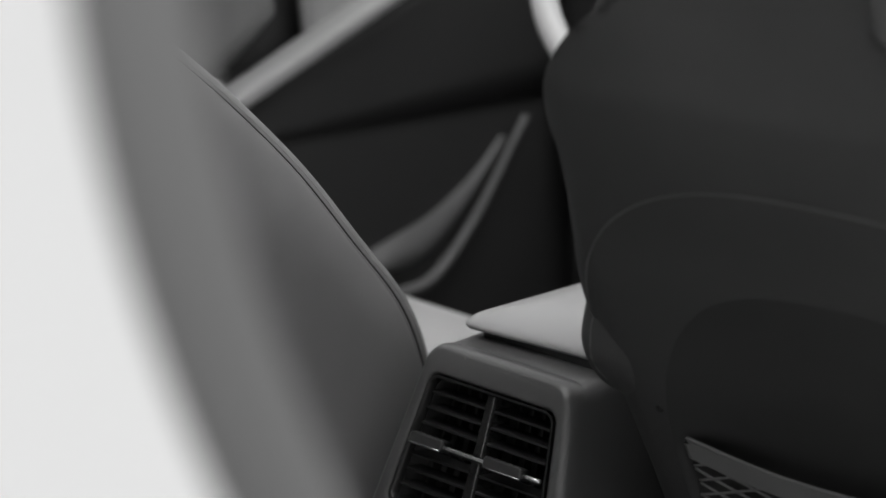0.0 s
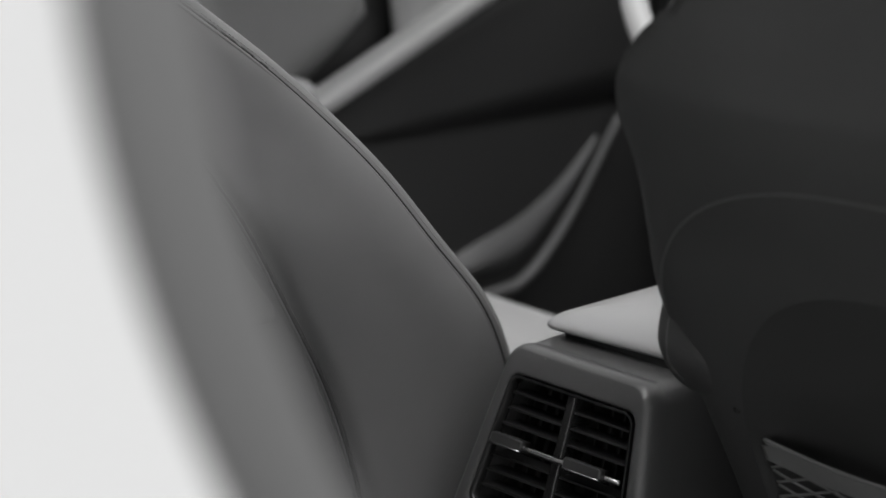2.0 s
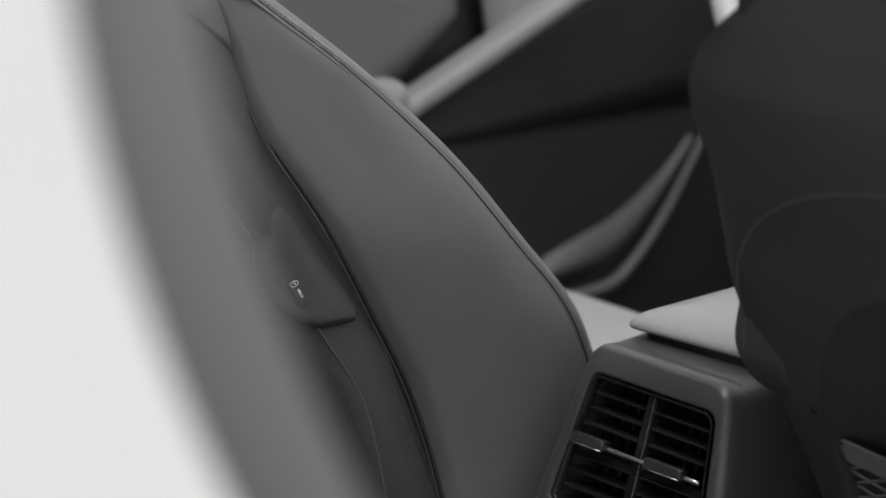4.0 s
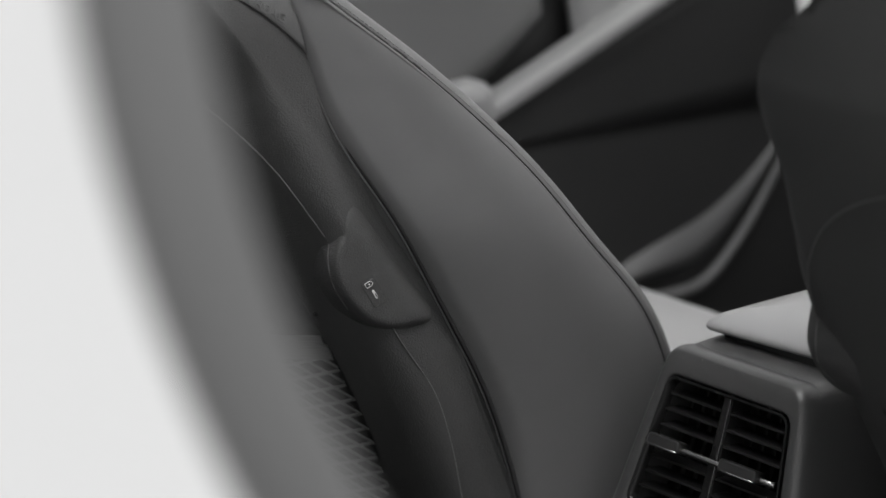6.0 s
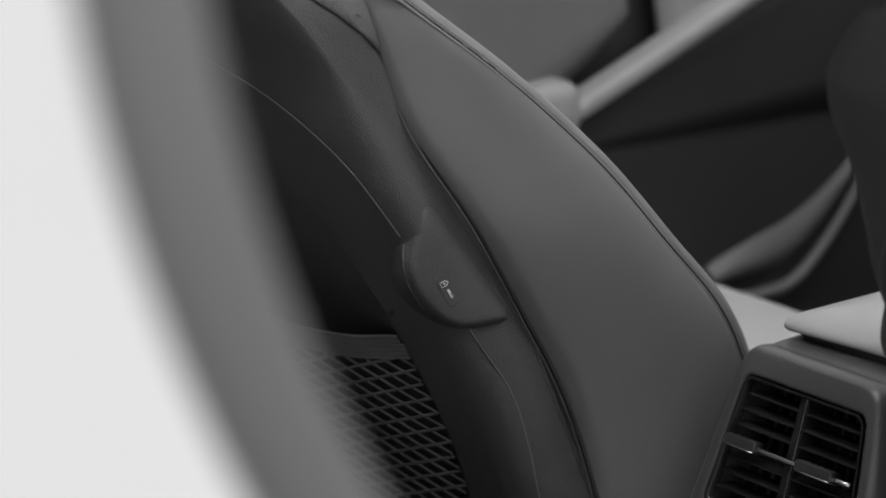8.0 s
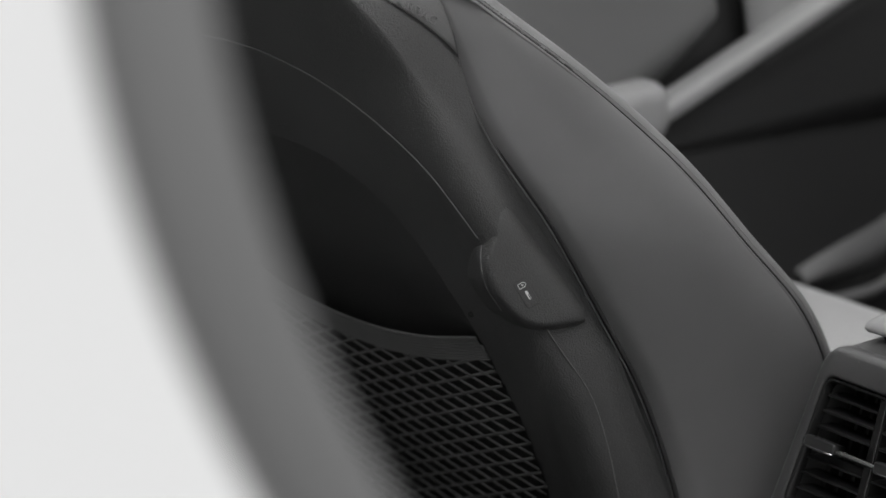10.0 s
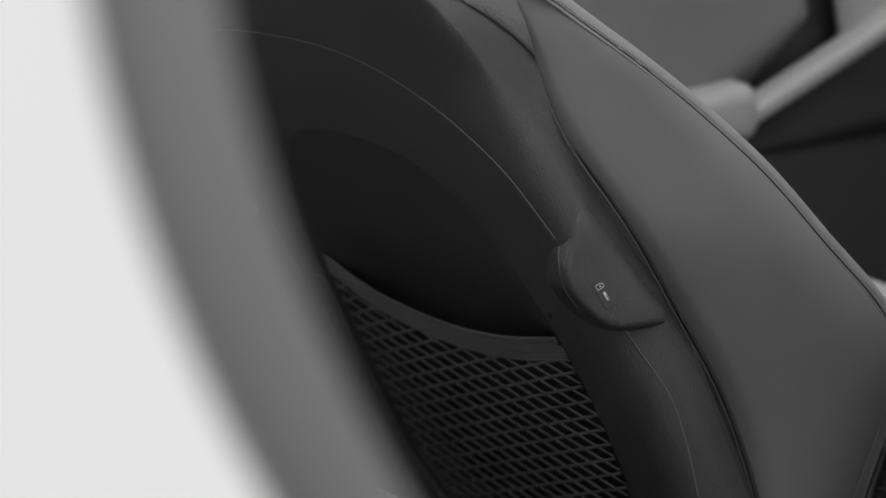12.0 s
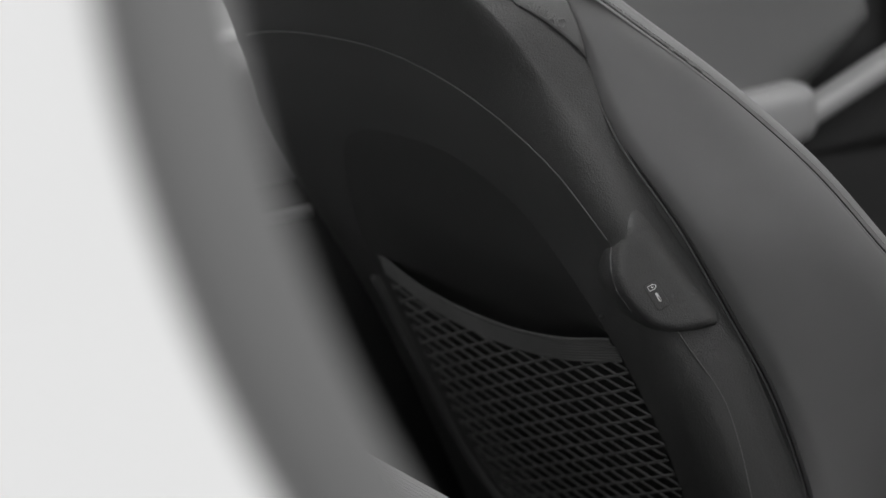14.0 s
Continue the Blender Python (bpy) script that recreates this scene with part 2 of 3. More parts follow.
part("front_trim", grid(lambda u, v: (DX - 0.01, 0.49 + 0.62 * u + 0.02 * (1 - v), line(0.49 + 0.62 * u) + 0.016 + max(0.04, 0.99 - line(0.49 + 0.62 * u)) * v), 20, 10), DOOR_PALE, far_door, "pale trim beside the mirror corner", thick=0.01)
part("armrest", rbox((DX - 0.02, 0.08, 0.775), (DX + 0.045, 0.352, 0.846), 0.022, seg=5), DOOR_PALE, far_door, "pale padded armrest")

pocket_low = smooth_curve([(0.58, 0.512), (0.64, 0.508), (0.70, 0.516), (0.775, 0.576), (0.86, 0.68), (0.91, 0.74)])
pocket_high = smooth_curve([(0.55, 0.53), (0.64, 0.580), (0.74, 0.624), (0.835, 0.672), (0.93, 0.75)])


def pocket_face(u, v):
    y = 0.56 + 0.285 * u
    a, b = pocket_low(y) + 0.020 * (1 - u), pocket_high(y) + 0.028 * (1 - u)
    return (DX - 0.002 + 0.026 * math.sin(math.pi * v ** 0.7) ** 2 * (1 - u * 0.5), y, a + (b - a) * v)


part("map_pocket", grid(pocket_face, 40, 24), DOOR_MID, far_door, "grey door pocket front", thick=0.003)
part("pocket_lip", tube([(DX + 0.026, y, pocket_low(y)) for y in np.linspace(0.50, 0.872, 40)], lambda k: 0.0105 - 0.006 * k, sides=12), DOOR_MID, far_door)

rear_far_door = empty("rear_door", "closed far rear door with dark card and pale ledge", "car door")
part("lower_card", rbox((-0.90, -1.15, 0.36), (-0.83, -0.01, 0.852), 0.012), DOOR_DARK, rear_far_door)
part("upper_trim", rbox((-0.93, -1.15, 0.854), (-0.82, -0.01, 1.0), 0.02), DOOR_PALE, rear_far_door, "pale upper door trim")
part("ledge", tube([(-0.815, -0.70, 0.832), (-0.812, -0.45, 0.826), (-0.812, -0.30, 0.824)], 0.007, sides=10), DOOR_PALE, rear_far_door, "pale trim strip")
part("door_skin", rbox((-1.0, -1.2, 0.36), (-0.94, -0.03, 1.0), 0.02), WHITE, rear_far_door)

# near front door, never in view: added to keep low side light out
near_door_block = empty("front_door", "unseen near front door, white with a dark inside, added to block low side light", "car door")
part("door_skin", rbox((0.90, 0.04, 0.36), (0.98, 1.30, 0.98), 0.03), WHITE, near_door_block)
part("inner_card", rbox((0.82, 0.08, 0.38), (0.895, 1.26, 0.96), 0.02), DOOR_DARK, near_door_block)

# ---- dashboard and steering wheel ----
dash = empty("dashboard", "dark moulded dashboard across the front of the cabin", "dashboard")
part("dash_body", rbox((-0.79, 0.92, 0.56), (0.82, 1.275, 0.98), 0.06, seg=5), DOOR_DARK, dash)
part("lower_panel", rbox((-0.78, 0.95, 0.40), (-0.16, 1.05, 0.60), 0.03, seg=4), DOOR_DARK, dash)

wheel = empty("steering_wheel", "pale leather steering wheel with satin spokes on its column", "steering wheel")
WC, WR = Vector((-0.345, 0.64, 1.03)), 0.18
WM = Matrix.Translation(WC) @ Matrix.Rotation(radians(64), 4, "X")
part("rim", grid(lambda u, v: WM @ Vector(((WR + 0.016 * math.cos(2 * math.pi * v)) * math.cos(2 * math.pi * u), (WR + 0.016 * math.cos(2 * math.pi * v)) * math.sin(2 * math.pi * u), 0.016 * math.sin(2 * math.pi * v))), 72, 17, True), LEATHER_WHEEL, wheel, "pale leather rim")
for ang in (8, 172, 270):
    c, s = math.cos(radians(ang)), math.sin(radians(ang))
    part("spoke", rbox((0.05, -0.017, -0.010), (0.176, 0.017, 0.006), 0.006, WM @ Matrix.Rotation(radians(ang), 4, "Z")), CHROME, wheel, "satin metal spoke")
part("hub", rbox((-0.075, -0.06, -0.03), (0.075, 0.06, 0.02), 0.025, WM, seg=5), DOOR_DARK, wheel, "dark horn pad")
part("column", tube([WM @ Vector((0, 0, -0.02)), WM @ Vector((0, 0, -0.40))], 0.035, sides=16), DOOR_DARK, wheel)

# ---- rear bench ----
bench = empty("rear_bench", "pale perforated leather rear bench", "car seat")
part("cushion", rbox((-0.66, -1.02, 0.50), (0.66, -0.482, 0.726), 0.022, seg=6), LEATHER_PALE, bench)
part("base", rbox((-0.64, -1.0, 0.33), (0.64, -0.54, 0.51), 0.02), DOOR_DARK, bench)
part("backrest", rbox((-0.66, -0.10, 0.0), (0.66, 0.06, 0.62), 0.05, Matrix.Translation((0, -1.12, 0.64)) @ Matrix.Rotation(radians(22), 4, "X"), seg=5), LEATHER_PALE, bench)

# ---- centre console ----
console = empty("centre_console", "dark grained plastic centre console with rear air vent and padded armrest", "car console")
UC, FLARE = -0.008, 1.9


def panel(u, v, w):
    """Point on the leaning rear panel: u across, v down the slope, w out of it. The panel widens downwards."""
    u = UC + (u - UC) * (1 + FLARE * v)
    return Vector((u, -0.003 - 0.342 * v - 0.94 * w, 0.775 - 0.94 * v + 0.342 * w))


def rounded(u0, u1, v0, v1, r, per=7):
    pts = []
    for cu, cv, a0 in ((u1 - r, v0 + r, -90), (u1 - r, v1 - r, 0), (u0 + r, v1 - r, 90), (u0 + r, v0 + r, 180)):
        for k in range(per):
            a = radians(a0 + 90 * k / (per - 1))
            pts.append((cu + r * math.cos(a), cv + r * math.sin(a)))
    return pts


def ring(inset, w, outer=True, forward=0.0):
    if outer:
        pts = rounded(-0.101 + inset, 0.086 - inset, -0.008 + inset, 0.36 - inset, 0.020 - inset * 0.4)
    else:
        pts = rounded(-0.082 - inset, 0.0695 + inset, 0.024 - inset, 0.155 + inset, 0.011 + inset * 0.5)
    return [panel(u, v, w) + Vector((0, forward, 0)) for u, v in pts]


part("rear_panel", loft([ring(0, -0.024), ring(0.0006, -0.016), ring(0.0018, -0.0095), ring(0.0040, -0.0045), ring(0.0065, -0.0015), ring(0.0090, 0),
                         ring(0.004, 0.0005, False), ring(0.0025, 0.0005, False), ring(0.001, -0.001, False), ring(0, -0.004, False), ring(-0.001, -0.040, False)]),
     CONSOLE, console, "grained black vent surround")
part("body", loft([ring(0, -0.024), ring(0, -0.024, forward=0.05), ring(-0.002, -0.016, forward=0.16), ring(-0.004, -0.016, forward=0.75)], cap_last=True), CONSOLE, console)
part("vent_frame", loft([ring(-0.0005, 0.0012, False), ring(-0.002, 0.0016, False), ring(-0.0035, 0.0006, False), ring(-0.0035, -0.010, False)]), GLOSS, console, "gloss black vent edge")
vent = new("air_vent")
vent.parent = console
vent["label"] = "black twin air vent with chrome adjusting tabs"
part("duct", loft([ring(0.0, -0.036, False), ring(0.0, -0.05, False)], cap_last=True), PANEL, vent)
for row in (-3, -2, -1, 1, 2, 3, 4):
    v = 0.088 + 0.0155 * row
    for u0, u1 in ((-0.077, -0.0125), (-0.003, 0.063)):
        bm = bmesh.new()
        prof = [(-0.0014, 0.0), (-0.0008, 0.0016), (0.0008, 0.0018), (0.0016, 0.0), (-0.0022, -0.019), (-0.0048, -0.019)]
        loops = []
        for u in (u0, u1):
            loops.append([panel(u, v + a, b - 0.006) for a, b in prof])
        part("slat", loft(loops, True, True), VENT, vent, smooth=False)
for u in (-0.066, -0.052, -0.038, -0.024, 0.010, 0.024, 0.038, 0.052):
    part("fin", loft([[panel(u + a, v, b) for a, b in ((-0.0008, -0.026), (0.0008, -0.026), (0.0008, -0.038), (-0.0008, -0.038))] for v in (0.026, 0.09, 0.153)], True, True), VENT, vent, smooth=False)
part("divider", loft([[panel(UC + a, v, b) for a, b in ((-0.0085, -0.030), (-0.0085, -0.009), (-0.006, -0.005), (0.002, -0.0026), (0.0055, -0.004), (0.0055, -0.030))] for v in (0.024, 0.09, 0.156)], True, True), GLOSS, vent, smooth=False)
part("chrome_strip", loft([[panel(UC + a, v, b) for a, b in ((0.0041, -0.003), (0.0041, -0.0016), (0.0050, -0.0016), (0.0050, -0.003))] for v in (0.025, 0.09, 0.155)], True, True), CHROME, vent, "thin chrome strip", smooth=False)
part("tab_bar", tube([panel(u, 0.0885, 0.0030) for u in np.linspace(-0.079, 0.065, 14)], 0.0030, sides=10), CHROME, vent, "chrome bar")
for u0, u1 in ((-0.074, -0.038), (0.008, 0.049)):
    loops = []
    for inset, w, lift in ((0.0, -0.004, 0.0), (0.0, 0.0085, -0.0012), (0.0006, 0.0102, -0.0012), (0.0018, 0.0110, -0.0012)):
        loops.append([panel(u, v + lift, w) for u, v in rounded(u0 + inset, u1 - inset, 0.0820 + inset, 0.0935 - inset, 0.0026 - inset * 0.5, 4)])
    tab = part("tab", loft(loops, True, True), TABS, vent, "dark adjusting tab", weighted=True)
    part("tab_edge", tube([panel(u, 0.0916, 0.0100) for u in np.linspace(u0 + 0.001, u1 - 0.001, 5)], 0.0012, sides=8), CHROME, tab, "chrome lip")
    for k in range(4):
        uu = u0 + 0.008 + 0.007 * k
        part("tab_rib", tube([panel(uu, 0.0818, 0.002), panel(uu + 0.001, 0.0808, 0.008)], 0.0006, sides=6), VENT, tab)


def lid_loop(inset, z):
    pts = rounded(-0.100 + inset, 0.086 - inset, 0.038 + inset, 0.52 - inset, max(0.020 - inset * 0.5, 0.004), 8)
    return [Vector((u + 0.10 * (v - 0.04) * (0.086 - u) / 0.186, v + 0.10 * (u + 0.1) * (1 - v / 0.52), z - 0.004 * ((u + 0.007) / 0.09) ** 2)) for u, v in pts]


part("armrest_lid", loft([lid_loop(0.006, 0.784), lid_loop(0.0015, 0.7855)] + [lid_loop(0.050 * (1 - math.cos(radians(a))), 0.788 + 0.017 * math.sin(radians(a))) for a in range(0, 91, 9)] + [lid_loop(0.066, 0.8053)], True, True), LID, console, "grey padded armrest lid", weighted=True)
part("lid_gap", rbox((-0.082, 0.055, 0.770), (0.070, 0.50, 0.786), 0.004), GROOVE, console)
part("side_joint", tube([Vector((0.094, y, z)) for y, z in ((0.110, 0.74), (0.098, 0.68), (0.088, 0.62), (0.078, 0.54))], 0.0009, sides=6), THREAD, console)
part("chip", tube([panel(-0.0490, 0.0008, 0.0), panel(-0.0480, 0.0028, -0.0002)], 0.0004, sides=6), THREAD, console, "small pale scuff")


# ---- front seats ----
XC, OUTER = -0.47, 0.95
boundary = smooth_curve([(0.35, -0.04), (0.45, -0.07), (0.55, -0.095), (0.644, -0.115), (0.738, -0.146), (0.829, -0.191), (0.929, -0.243), (1.003, -0.283), (1.053, -0.300), (1.093, -0.307), (1.146, -0.315), (1.26, -0.335)])
front_seam = smooth_curve([(0.35, 0.102), (0.60, 0.079), (0.741, 0.041), (0.803, 0.011), (0.877, -0.049), (0.960, -0.112), (1.029, -0.175), (1.073, -0.220), (1.115, -0.264), (1.140, -0.289), (1.158, -0.306), (1.20, -0.319), (1.28, -0.331)])


def half(z, side=1):
    """Half width of the back; the outboard side is narrower."""
    return (0.27 - 0.035 * ease((z - 0.9) / 0.2) - 0.12 * clamp((z - 1.1) / 0.15) ** 2) * (OUTER + 0.17 * ease((z - 0.72) / 0.25) if side < 0 else 1)


def tuck(z):
    """The bolster draws in towards the cushion."""
    return 0.045 * ease((0.82 - z) / 0.30)


def bolster_edge(z):
    """Front edge of the side bolster: x and y."""
    x = -0.15 - 0.042 * ease((z - 0.85) / 0.30) - 0.09 * ease((z - 1.06) / 0.22) - tuck(z)
    return x, max(front_seam(z) + 0.83 * tuck(z), boundary(z) + 0.006)


def skew(x):
    """The outboard side wraps further back."""
    return -0.14 * max(0, -0.25 - x)


def back_plane(z):
    return -0.27 - 0.40 * (min(z, 1.16) - 0.8) - 0.15 * max(0, z - 1.16)


def strip(z):
    return 0.004 + 0.075 * clamp((z - 1.0) / 0.17, 0, 1.3)


def knee(z):
    return 0.985 - 0.045 * ease((z - 1.0) / 0.15)


def power(z):
    return 4.8 - 2.4 * ease((z - 0.94) / 0.16)


def arch_step(x, z):
    """Below the arched joint the back steps in and falls away a little."""
    w = 0.252 * (1.6 if x < XC else 1)
    rho = ((abs(x - XC) / w) ** 2.2 + (max(0, z - 0.85) / 0.24) ** 2.2) ** (1 / 2.2)
    d = 0.24 * max(0, 1 - rho)
    return (0.0016 * ease(d / 0.008) + 0.04 * min(d, 0.16)) * ease((z - 0.84) / 0.10)


def shell_y(x, z):
    """Depth of the moulded back at x, z: side strip, then a rounded back."""
    r = min(abs(x - XC) / half(z, x - XC), 1)
    k, n = knee(z), power(z)
    if r > k:
        return boundary(z) - strip(z) * (1 - r) / (1 - k) + skew(x)
    y0 = boundary(z) - strip(z)
    return y0 + (back_plane(z) - y0) * (1 - (r / k) ** n) ** (1 / n) + skew(x) + arch_step(x, z)


def arch(phi, w, up, down, z0, m, left=1.0, left_m=None):
    c, s = math.cos(phi), math.sin(phi)
    if c < 0:
        w, m = w * left, left_m or m
    return XC + w * math.copysign(abs(c) ** (2 / m), c), z0 + (up if s > 0 else down) * math.copysign(abs(s) ** (2 / m), s)


def recess(phi, k=1.0):
    return arch(phi, 0.198 * k, 0.287 * k, 0.20 * k, 0.70, 2.5, 0.816, 3.4)


def shell_point(phi, k):
    """From the pocket recess (k = 0) to the outer edge (k = 1)."""
    xe, ze = recess(phi)
    xo, zo = arch(phi, 1.0, 0.62, 0.45, 0.80, 8)
    side = 1 if xo >= XC else -1
    ro = min(abs(xo - XC), 1)
    t = clamp(k / 0.88)
    z = ze + (zo - ze) * (0.93 * t + 0.07 * clamp((k - 0.88) / 0.12))
    kn, n = knee(z), power(z)
    re = min(abs(xe - XC) / half(z, side) / kn, 1)
    ae, ao = math.acos(re ** (n / 2)), math.acos(min(ro, 1) ** (n / 2))
    a = ae + (ao - ae) * t
    r = kn * max(math.cos(a), 0) ** (2 / n)
    if k > 0.88:
        r = r + (ro - r) * (k - 0.88) / 0.12 if ro > kn else r
    x = XC + side * r * half(z, side)
    return Vector((x, shell_y(x, z), z))


lower_line = smooth_curve([(0.50, -0.222), (0.60, -0.211), (0.639, -0.2087), (0.689, -0.2064), (0.758, -0.2056), (0.819, -0.2082)])
net_top = smooth_curve([(-0.68, 0.850), (-0.621, 0.822), (-0.563, 0.794), (-0.463, 0.779), (-0.375, 0.784), (-0.294, 0.801), (-0.24, 0.812)])
USB_O = Vector((-0.1985, -0.2720, 0.866))
USB_N = Vector((0.78, -0.62, 0.08)).normalized()
USB_2 = (Vector((0, 0, 1)) - USB_N * USB_N.z).normalized()
USB_1 = USB_2.cross(USB_N)


USB_D = USB_N + 0.06 * USB_1 + 0.25 * USB_2
RIDGE = [(-0.018, 0.072), (-0.0290, 0.045), (-0.0325, 0.021), (-0.0175, -0.0115), (0.0015, -0.0293), (0.018, -0.0333), (0.047, -0.0275)]
FALL = (0.6, 1.1, 1.4, 3.0, 6.0, 6.0, 1.0)


def usb(a, b, c):
    return USB_O + USB_1 * a + USB_2 * b + USB_D * c


def face_height(a, b):
    return -0.0085 - 0.62 * a + 0.02 * b


def housing_height(a, b):
    """Sloping wedge: a plane face that ends in a rounded ridge, with steep flanks beside and below it."""
    h = face_height(a, b)
    for k, fall in enumerate(FALL):
        (a0, b0), (a1, b1) = RIDGE[k], RIDGE[(k + 1) % len(RIDGE)]
        da, db = a1 - a0, b1 - b0
        soft = 0.0035 if k == len(FALL) - 1 else 0.0022
        d = ((a - a0) * db - (b - b0) * da) / math.hypot(da, db) - 0.001
        h -= fall * soft * math.log1p(math.exp(min(d / soft, 80)))
    return h


def seat(name, label, place):
    thing = empty(name, label, "car seat", "front seats")

    def put(pname, bm, mat, parent=thing, plabel="", **kw):
        nonlocal place
        for v in bm.verts:
            v.co = place(v.co)
        return part(pname, bm, mat, parent, plabel, **kw)

    shell = put("back_shell", grid(lambda u, v: shell_point(2 * math.pi * u, v), 260, 44, True), SHELL, plabel="dark grained plastic back shell")

    def inner(u, v):
        phi = 2 * math.pi * u
        x, z = recess(phi, 1.004 - 0.99 * v)
        soft = ease((z - 0.77) / 0.05)  # a soft crease above, a sharp step beside the net
        depth = (0.012 + 0.026 * ease((0.93 - z) / 0.2)) * (ease(v / 0.11) * (1 - soft) + math.sin(clamp(v / 0.6) * math.pi / 2) * soft)
        return Vector((x, shell_y(x, z) + 0.0003 + depth, z))

    put("recess_panel", grid(inner, 200, 60, True), PANEL, plabel="matt black recessed back panel")

    rim = []
    for phi in np.linspace(radians(172), radians(262), 40):
        x, z = recess(phi, 1.06)
        rim.append(Vector((x, shell_y(x, z) + 0.001, z)))
    put("recess_rim", tube(rim, 0.008, sides=12), SHELL, shell, "rounded rim of the pocket recess")

    # raised lip round the shell where the leather tucks in
    put("shell_lip", tube([Vector((XC + half(z) - 0.0008, boundary(z) - 0.001, z)) for z in np.linspace(0.42, 1.18, 60)], 0.0012, sides=8), SHELL, shell)
    # dark tube laid in the crevice to stand for the shade there
    put("gap_shade", tube([Vector((XC + half(z) - 0.0025, boundary(z) + 0.005, z)) for z in np.linspace(0.42, 1.16, 60)], lambda k: 0.0032 - 0.0016 * k, sides=8), GROOVE, shell, "dark tube that stands for shade in the gap beside the leather")
    # panel joint over the arch, down beside the socket housing and on below it
    seam = []
    for phi in np.linspace(radians(118), radians(16), 70):
        x, z = arch(phi, 0.252, 0.24, 0.2, 0.85, 2.2, 1.6)
        seam.append(Vector((x, shell_y(x, z) - 0.0002, z)))
    seam += [usb(a, b, housing_height(a, b) + 0.0002) for a, b in ((-0.0385, 0.054), (-0.0402, 0.040), (-0.0400, 0.027), (-0.0365, 0.010), (-0.0300, -0.002), (-0.0240, -0.012))]
    put("panel_joint", tube(seam, 0.0008, sides=6), JOINT, shell, "fine pale panel joint")
    put("lower_joint", tube([Vector((lower_line(z), shell_y(lower_line(z), z) - 0.0002, z)) for z in np.linspace(0.825, 0.50, 30)], 0.0007, sides=6), JOINT, shell, "fine pale panel joint")

    y0 = shell_y(-0.276, 0.833)
    put("clip_hole", tube([Vector((-0.276, y0 - 0.0006, 0.833)), Vector((-0.276, y0 + 0.004, 0.833))], 0.0035, sides=12), GROOVE, shell, "small dark clip hole")
    # leather: side bolster, front cover, top
    def bolster(u, v):
        z = 0.40 + 1.0 * v
        xf, yf = bolster_edge(z)
        xb, yb = XC + half(z) - 0.001, boundary(z) - 0.004
        wide = clamp((yf - yb) / 0.12)
        puff = 0.011 * wide * (1 - abs(2 * u - 1) ** 3) - 0.020 * (1 - clamp(u * 7)) ** 2.4 * clamp(0.35 + wide) - 0.002 * (1 - clamp((1 - u) * 24)) ** 2
        return Vector((xb + (xf - xb) * u + puff, yb + (yf - yb) * u, z))

    side = put("side_bolster", grid(bolster, 60, 90), LEATHER, plabel="smooth grey leather side bolster")

    def cover(u, v):
        z = 0.40 + 1.0 * v
        xf, yf = bolster_edge(z)
        w = xf - XC
        q = min(u, 1 - u) * 2
        roll = clamp(q / 0.16)
        lift = 0.032 * math.sin(roll * math.pi / 2) - 0.055 * ease((q - 0.16) / 0.5)
        x = w * (1 - 0.30 * (1 - math.cos(roll * math.pi / 2)) - 0.70 * clamp((q - 0.16) / 0.84)) + 0.004 * math.sin(roll * math.pi)
        x = XC + (x if u < 0.5 else -OUTER * x)
        return Vector((x, yf + lift + skew(x), z))

    front = put("front_cover", grid(cover, 81, 70), LEATHER, plabel="grey leather seat face")

    def outer(u, v):
        p = bolster(u, v)
        x = XC - (p.x - XC) * OUTER
        return Vector((x, p.y + skew(x), p.z))

    put("outer_bolster", grid(outer, 30, 50), LEATHER)

    def cap(u, v):
        p = cover(u, 1.0)
        x = XC + (p.x - XC)
        ys = shell_y(XC + (p.x - XC) * 0.98, 1.4)
        return Vector((x, p.y + (ys - p.y) * v, 1.4 + 0.03 * math.sin(math.pi * v) ** 0.6 * math.sin(math.pi * clamp(u, 0.02, 0.98)) ** 0.4))

    put("top_cover", grid(cap, 60, 14), LEATHER)

    # seam groove and its stitches along the front edge
    def edge(z, out=0.0, fwd=0.0):
        p = bolster(1.0, (z - 0.40) / 1.0)
        return Vector((p.x + out, p.y + fwd, z))

    put("seam_groove", tube([edge(z, 0.0006, 0.0) for z in np.linspace(0.45, 1.19, 90)], 0.0014, sides=6), GROOVE, side)
    bm = bmesh.new()
    total = 200
    for k in range(total):
        z = 0.60 + 0.59 * k / total
        a, b = edge(z, 0.0026, 0.0042), edge(z + 0.0019, 0.0026, 0.0042)
        tube([a, a.lerp(b, 0.5) + Vector((0.0004, 0, 0)), b], 0.0005, bm, 5)
    put("stitching", bm, THREAD, side, "dashed grey stitching")
    put("piping", tube([edge(z, 0.0010, -0.0040) for z in np.linspace(0.45, 1.18, 90)], 0.0014, sides=8), LEATHER, side)

    # knit pocket
    def net_point(x, z):
        return Vector((x, shell_y(x, z) + 0.006, z))

    def inside(x, z, k=0.992):
        left = x < XC
        dx, dz = abs(x - XC) / (0.198 * (0.816 if left else 0.965)), (z - 0.70) / ((0.287 if z > 0.70 else 0.20) * k)
        m = 3.4 if left else 2.5
        return dx ** m + abs(dz) ** m < 1

    bm = bmesh.new()
    for sign in (1, -1):
        for n in range(-22, 48):
            run = []
            for i in range(73):
                x = XC - 0.196 + 0.392 * i / 72
                z = 0.47 + 0.0166 * n + sign * 0.39 * (x - XC + 0.19) - (0.0 if sign > 0 else -0.08)
                ok = inside(x, z) and z < net_top(x) - 0.024
                if ok:
                    run.append(net_point(x, z))
